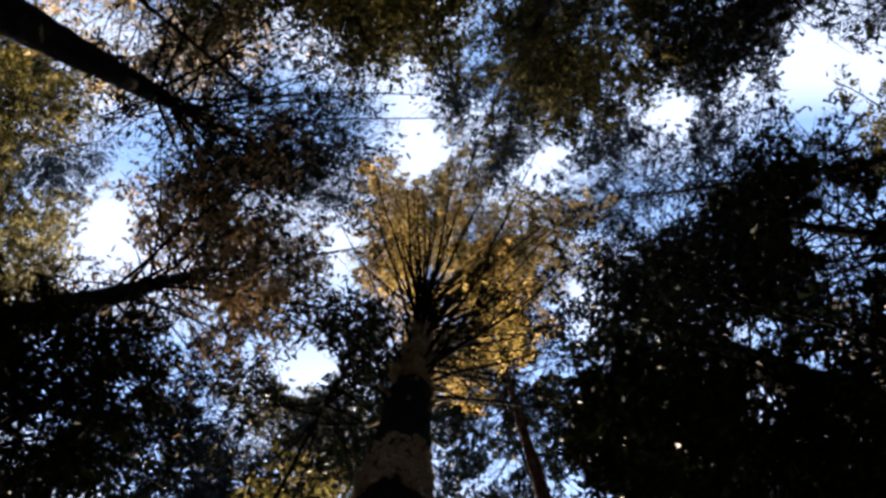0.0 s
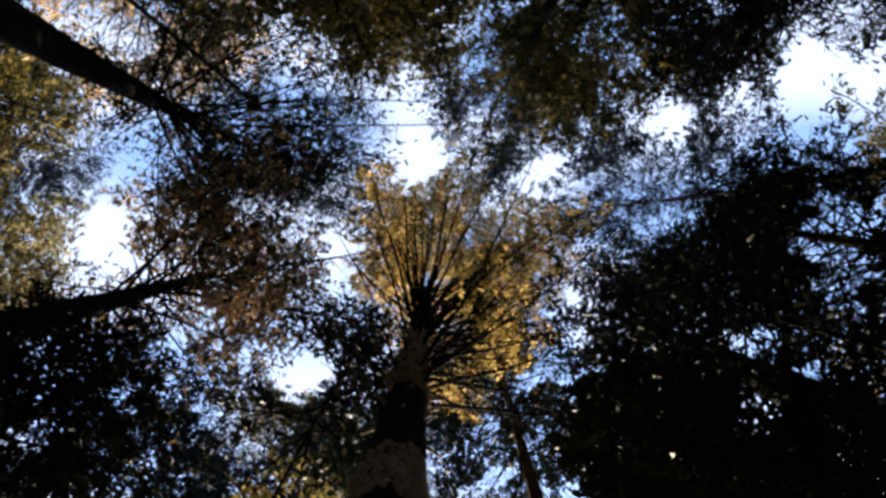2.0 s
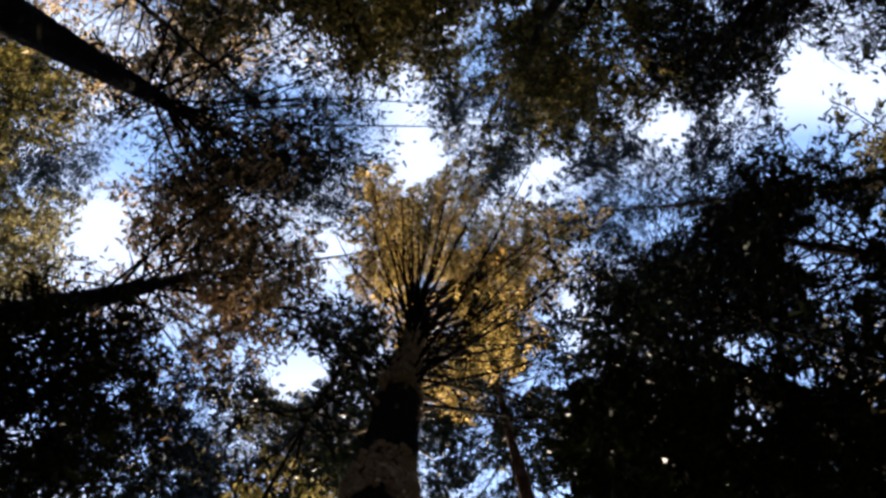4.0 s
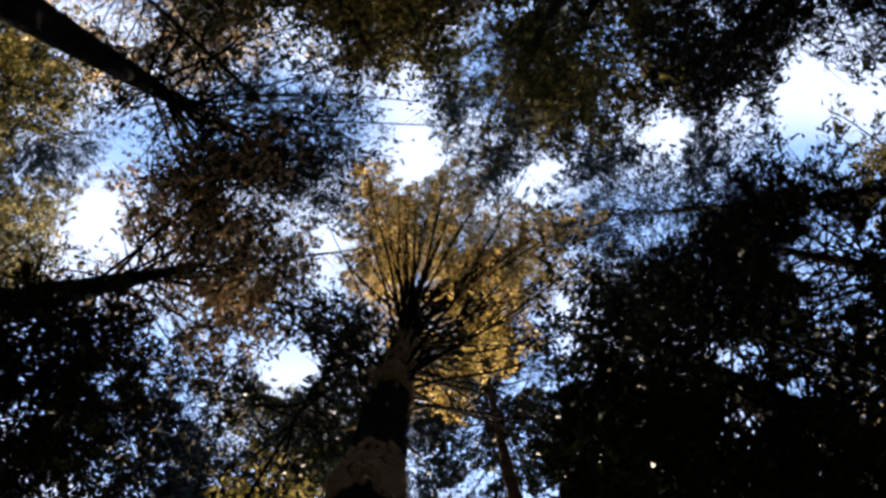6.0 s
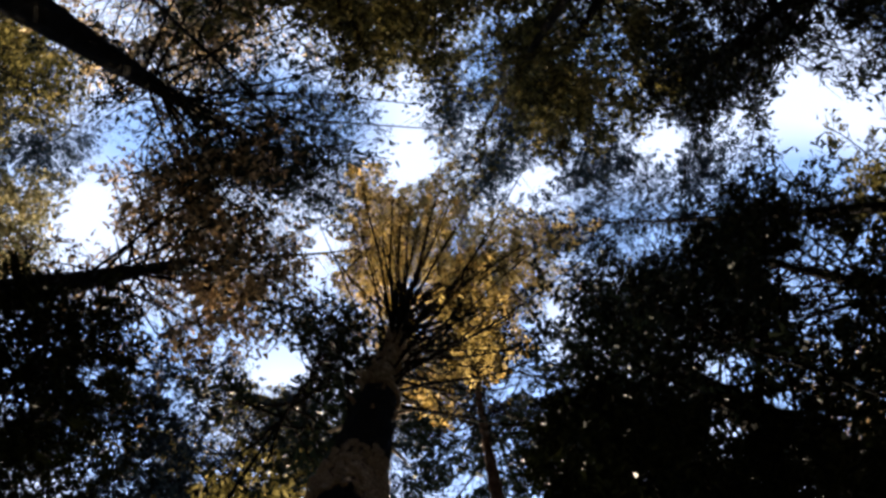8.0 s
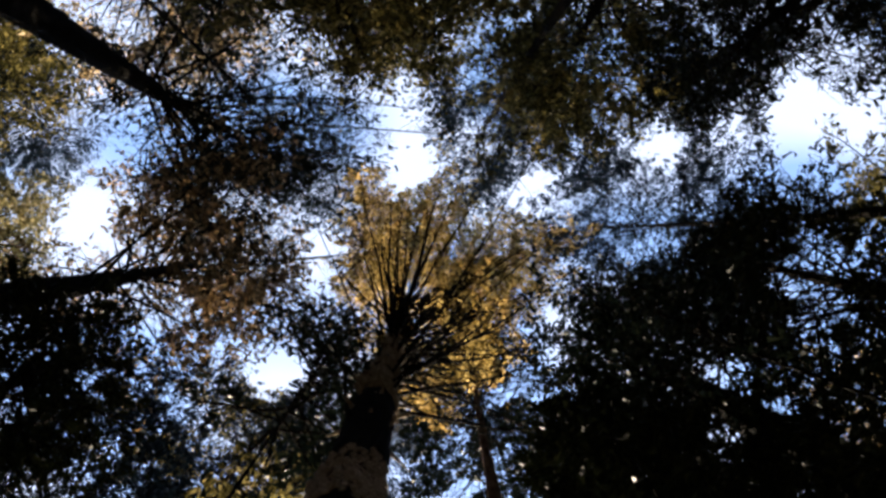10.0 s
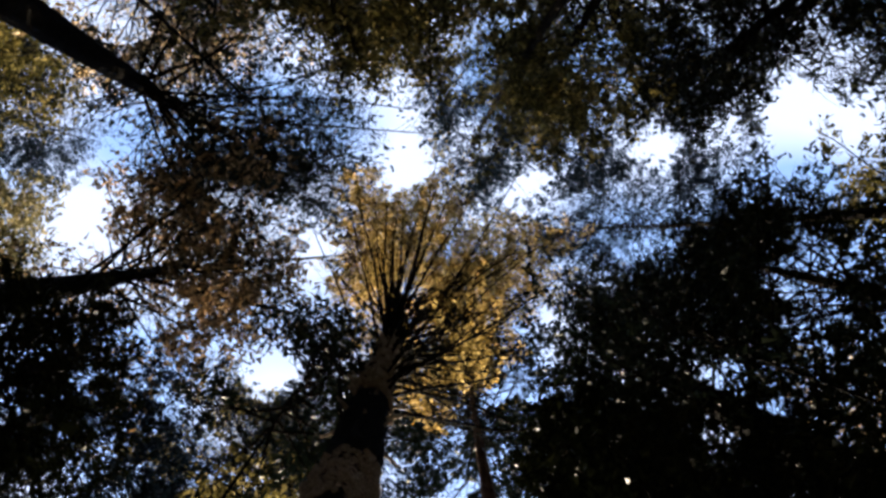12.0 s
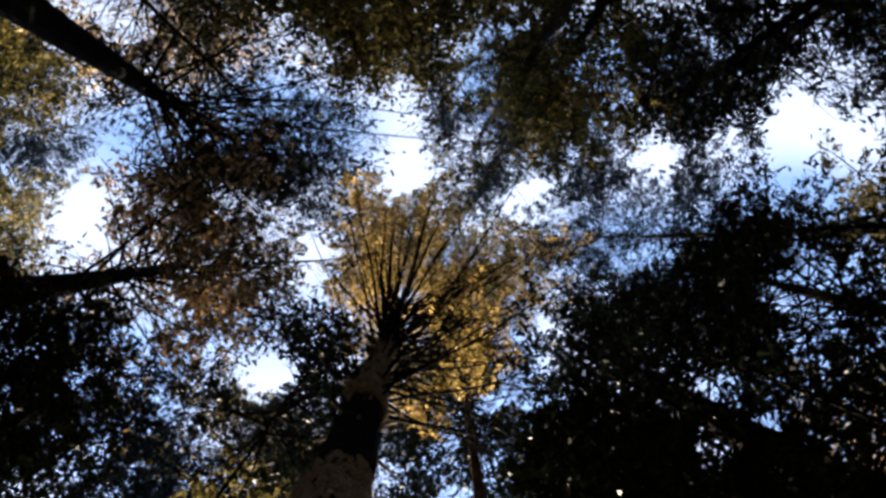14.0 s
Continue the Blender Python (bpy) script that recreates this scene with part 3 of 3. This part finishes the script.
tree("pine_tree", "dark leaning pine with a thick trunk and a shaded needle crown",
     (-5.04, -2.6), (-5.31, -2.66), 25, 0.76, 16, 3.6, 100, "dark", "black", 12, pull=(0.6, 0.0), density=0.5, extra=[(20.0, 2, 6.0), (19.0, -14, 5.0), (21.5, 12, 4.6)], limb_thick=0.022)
tree("pine_tree", "pine with a shaded trunk and brown sunlit needles in its crown",
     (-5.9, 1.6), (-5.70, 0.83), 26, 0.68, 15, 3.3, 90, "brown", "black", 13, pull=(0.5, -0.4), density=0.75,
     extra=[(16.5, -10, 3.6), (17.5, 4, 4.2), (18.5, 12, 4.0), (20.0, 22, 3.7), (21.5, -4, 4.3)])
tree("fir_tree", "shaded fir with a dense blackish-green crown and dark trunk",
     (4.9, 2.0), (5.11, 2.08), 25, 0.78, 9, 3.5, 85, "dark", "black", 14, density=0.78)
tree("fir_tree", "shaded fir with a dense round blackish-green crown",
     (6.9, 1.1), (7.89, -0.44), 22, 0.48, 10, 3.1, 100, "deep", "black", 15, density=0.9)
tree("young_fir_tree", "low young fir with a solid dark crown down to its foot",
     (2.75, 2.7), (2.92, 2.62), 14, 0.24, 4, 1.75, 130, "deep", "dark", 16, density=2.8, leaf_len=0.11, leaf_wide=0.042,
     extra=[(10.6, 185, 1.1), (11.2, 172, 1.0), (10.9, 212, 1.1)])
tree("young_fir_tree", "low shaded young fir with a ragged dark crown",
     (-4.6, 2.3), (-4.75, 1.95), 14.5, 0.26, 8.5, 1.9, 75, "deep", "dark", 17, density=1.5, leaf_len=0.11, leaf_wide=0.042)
tree("broadleaf_tree", "slim tree with reddish bark and thin yellow-green leaves",
     (-4.46, 6.72), (-4.35, 6.6), 31, 0.36, 21.5, 3.4, 76, "fresh", "red", 18, density=1.1)
tree("pine_tree", "far pine with sunlit reddish bark and thin needles",
     (0.75, 3.02), (2.05, 2.95), 26, 0.22, 16, 2.2, 50, "dark", "red", 19, density=0.9, dead=14, limb_thick=0.016)
tree("pine_tree", "far slim pine with thin dark needles",
     (2.3, 5.85), (2.35, 5.8), 33, 0.16, 22, 3.7, 70, "dark", "black", 43, density=1.3, limb_thick=0.014)
tree("pine_tree", "tall pine with a broad olive crown hanging over the clearing",
     (-0.34, -7.0), (0.17, -5.78), 26, 0.5, 13, 3.7, 80, "olive", "dark", 20, pull=(-0.1, 0.1), density=1.35, limb_thick=0.016, hang=0.3)
tree("pine_tree", "tall pine with an olive and bronze drooping crown",
     (3.0, -6.6), (3.6, -4.7), 26, 0.42, 16.5, 2.9, 90, "olive", "dark", 21, pull=(-0.2, 0.2), density=1.9, limb_thick=0.016, hang=0.5)
tree("pine_tree", "slim pine with a ragged bronze and olive crown",
     (-1.75, -5.7), (-1.53, -5.09), 21, 0.3, 11, 3.1, 80, "olive", "dark", 32, density=1.4, hang=0.4)
tree("fir_tree", "tall fir with a heavy shaded crown",
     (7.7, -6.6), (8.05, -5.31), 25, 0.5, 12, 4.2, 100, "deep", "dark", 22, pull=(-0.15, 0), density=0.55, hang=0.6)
tree("fir_tree", "slim fir with a heavy shaded crown of hanging sprays",
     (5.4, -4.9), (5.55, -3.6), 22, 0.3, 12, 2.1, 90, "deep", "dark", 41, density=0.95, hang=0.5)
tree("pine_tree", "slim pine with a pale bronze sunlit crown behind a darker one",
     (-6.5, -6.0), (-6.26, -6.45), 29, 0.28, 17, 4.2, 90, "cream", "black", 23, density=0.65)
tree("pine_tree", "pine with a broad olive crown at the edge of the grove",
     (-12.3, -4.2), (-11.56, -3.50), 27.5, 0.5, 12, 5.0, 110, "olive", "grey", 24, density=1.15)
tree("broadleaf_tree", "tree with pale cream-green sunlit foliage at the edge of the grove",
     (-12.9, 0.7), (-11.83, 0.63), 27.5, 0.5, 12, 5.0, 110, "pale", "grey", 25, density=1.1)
tree("pine_tree", "pine with a dark crown edged in warm light",
     (12.0, -1.9), (11.47, -2.05), 22, 0.42, 12, 2.8, 70, "olive", "dark", 26, density=1.0, extra=[(19.0, -153, 2.8), (18.0, 172, 2.6)])
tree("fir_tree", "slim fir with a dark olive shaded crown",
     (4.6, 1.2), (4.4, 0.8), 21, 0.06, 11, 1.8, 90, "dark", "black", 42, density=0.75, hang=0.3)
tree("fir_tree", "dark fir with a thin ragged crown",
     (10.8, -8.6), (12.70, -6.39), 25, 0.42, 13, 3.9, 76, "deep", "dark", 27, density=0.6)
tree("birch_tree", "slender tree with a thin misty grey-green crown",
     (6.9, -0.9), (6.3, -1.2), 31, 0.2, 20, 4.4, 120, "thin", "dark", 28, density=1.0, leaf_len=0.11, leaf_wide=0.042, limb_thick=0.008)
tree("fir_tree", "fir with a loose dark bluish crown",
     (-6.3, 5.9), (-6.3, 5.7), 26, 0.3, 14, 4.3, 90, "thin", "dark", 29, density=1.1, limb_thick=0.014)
tree("fir_tree", "shaded fir with a broad dark crown",
     (-9.3, 6.0), (-9.20, 5.70), 23, 0.42, 11, 3.8, 70, "deep", "dark", 30, density=0.65, limb_thick=0.014)
tree("pine_tree", "pine with a loose crown and patches of sunlit foliage",
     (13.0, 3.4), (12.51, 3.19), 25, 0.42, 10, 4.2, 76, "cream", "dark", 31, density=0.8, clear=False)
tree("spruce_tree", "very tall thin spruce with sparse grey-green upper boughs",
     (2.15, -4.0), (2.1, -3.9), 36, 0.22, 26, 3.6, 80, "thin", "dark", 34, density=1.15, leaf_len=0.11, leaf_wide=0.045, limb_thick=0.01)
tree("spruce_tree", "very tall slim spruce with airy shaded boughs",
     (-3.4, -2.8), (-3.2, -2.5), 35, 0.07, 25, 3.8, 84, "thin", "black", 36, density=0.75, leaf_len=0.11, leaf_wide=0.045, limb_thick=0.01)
tree("young_fir_tree", "young fir with a dense shaded crown beside a darker trunk",
     (5.6, 2.8), (5.42, 2.63), 12, 0.09, 4, 1.7, 75, "dark", "black", 37, density=1.2, leaf_len=0.11, leaf_wide=0.042)
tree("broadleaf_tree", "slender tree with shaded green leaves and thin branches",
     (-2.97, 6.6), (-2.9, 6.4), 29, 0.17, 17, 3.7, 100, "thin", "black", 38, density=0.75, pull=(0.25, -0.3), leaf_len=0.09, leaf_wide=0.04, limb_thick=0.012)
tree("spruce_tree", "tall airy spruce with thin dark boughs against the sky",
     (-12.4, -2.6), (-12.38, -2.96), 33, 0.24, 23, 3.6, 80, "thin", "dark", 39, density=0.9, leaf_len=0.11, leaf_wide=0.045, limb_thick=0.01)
tree("young_pine_tree", "slim young pine with a dark olive crown beside a taller trunk",
     (-1.35, 2.55), (-1.30, 2.05), 20, 0.05, 10, 1.45, 75, "dark", "black", 44, density=0.7)
tree("broadleaf_sapling", "slim sapling with sunlit yellow-green leaves and pale twigs",
     (-2.25, 4.15), (-2.02, 3.72), 13.2, 0.07, 7.5, 0.95, 55, "fresh", "pale", 45, density=0.9, bare=0.3, clear=False)
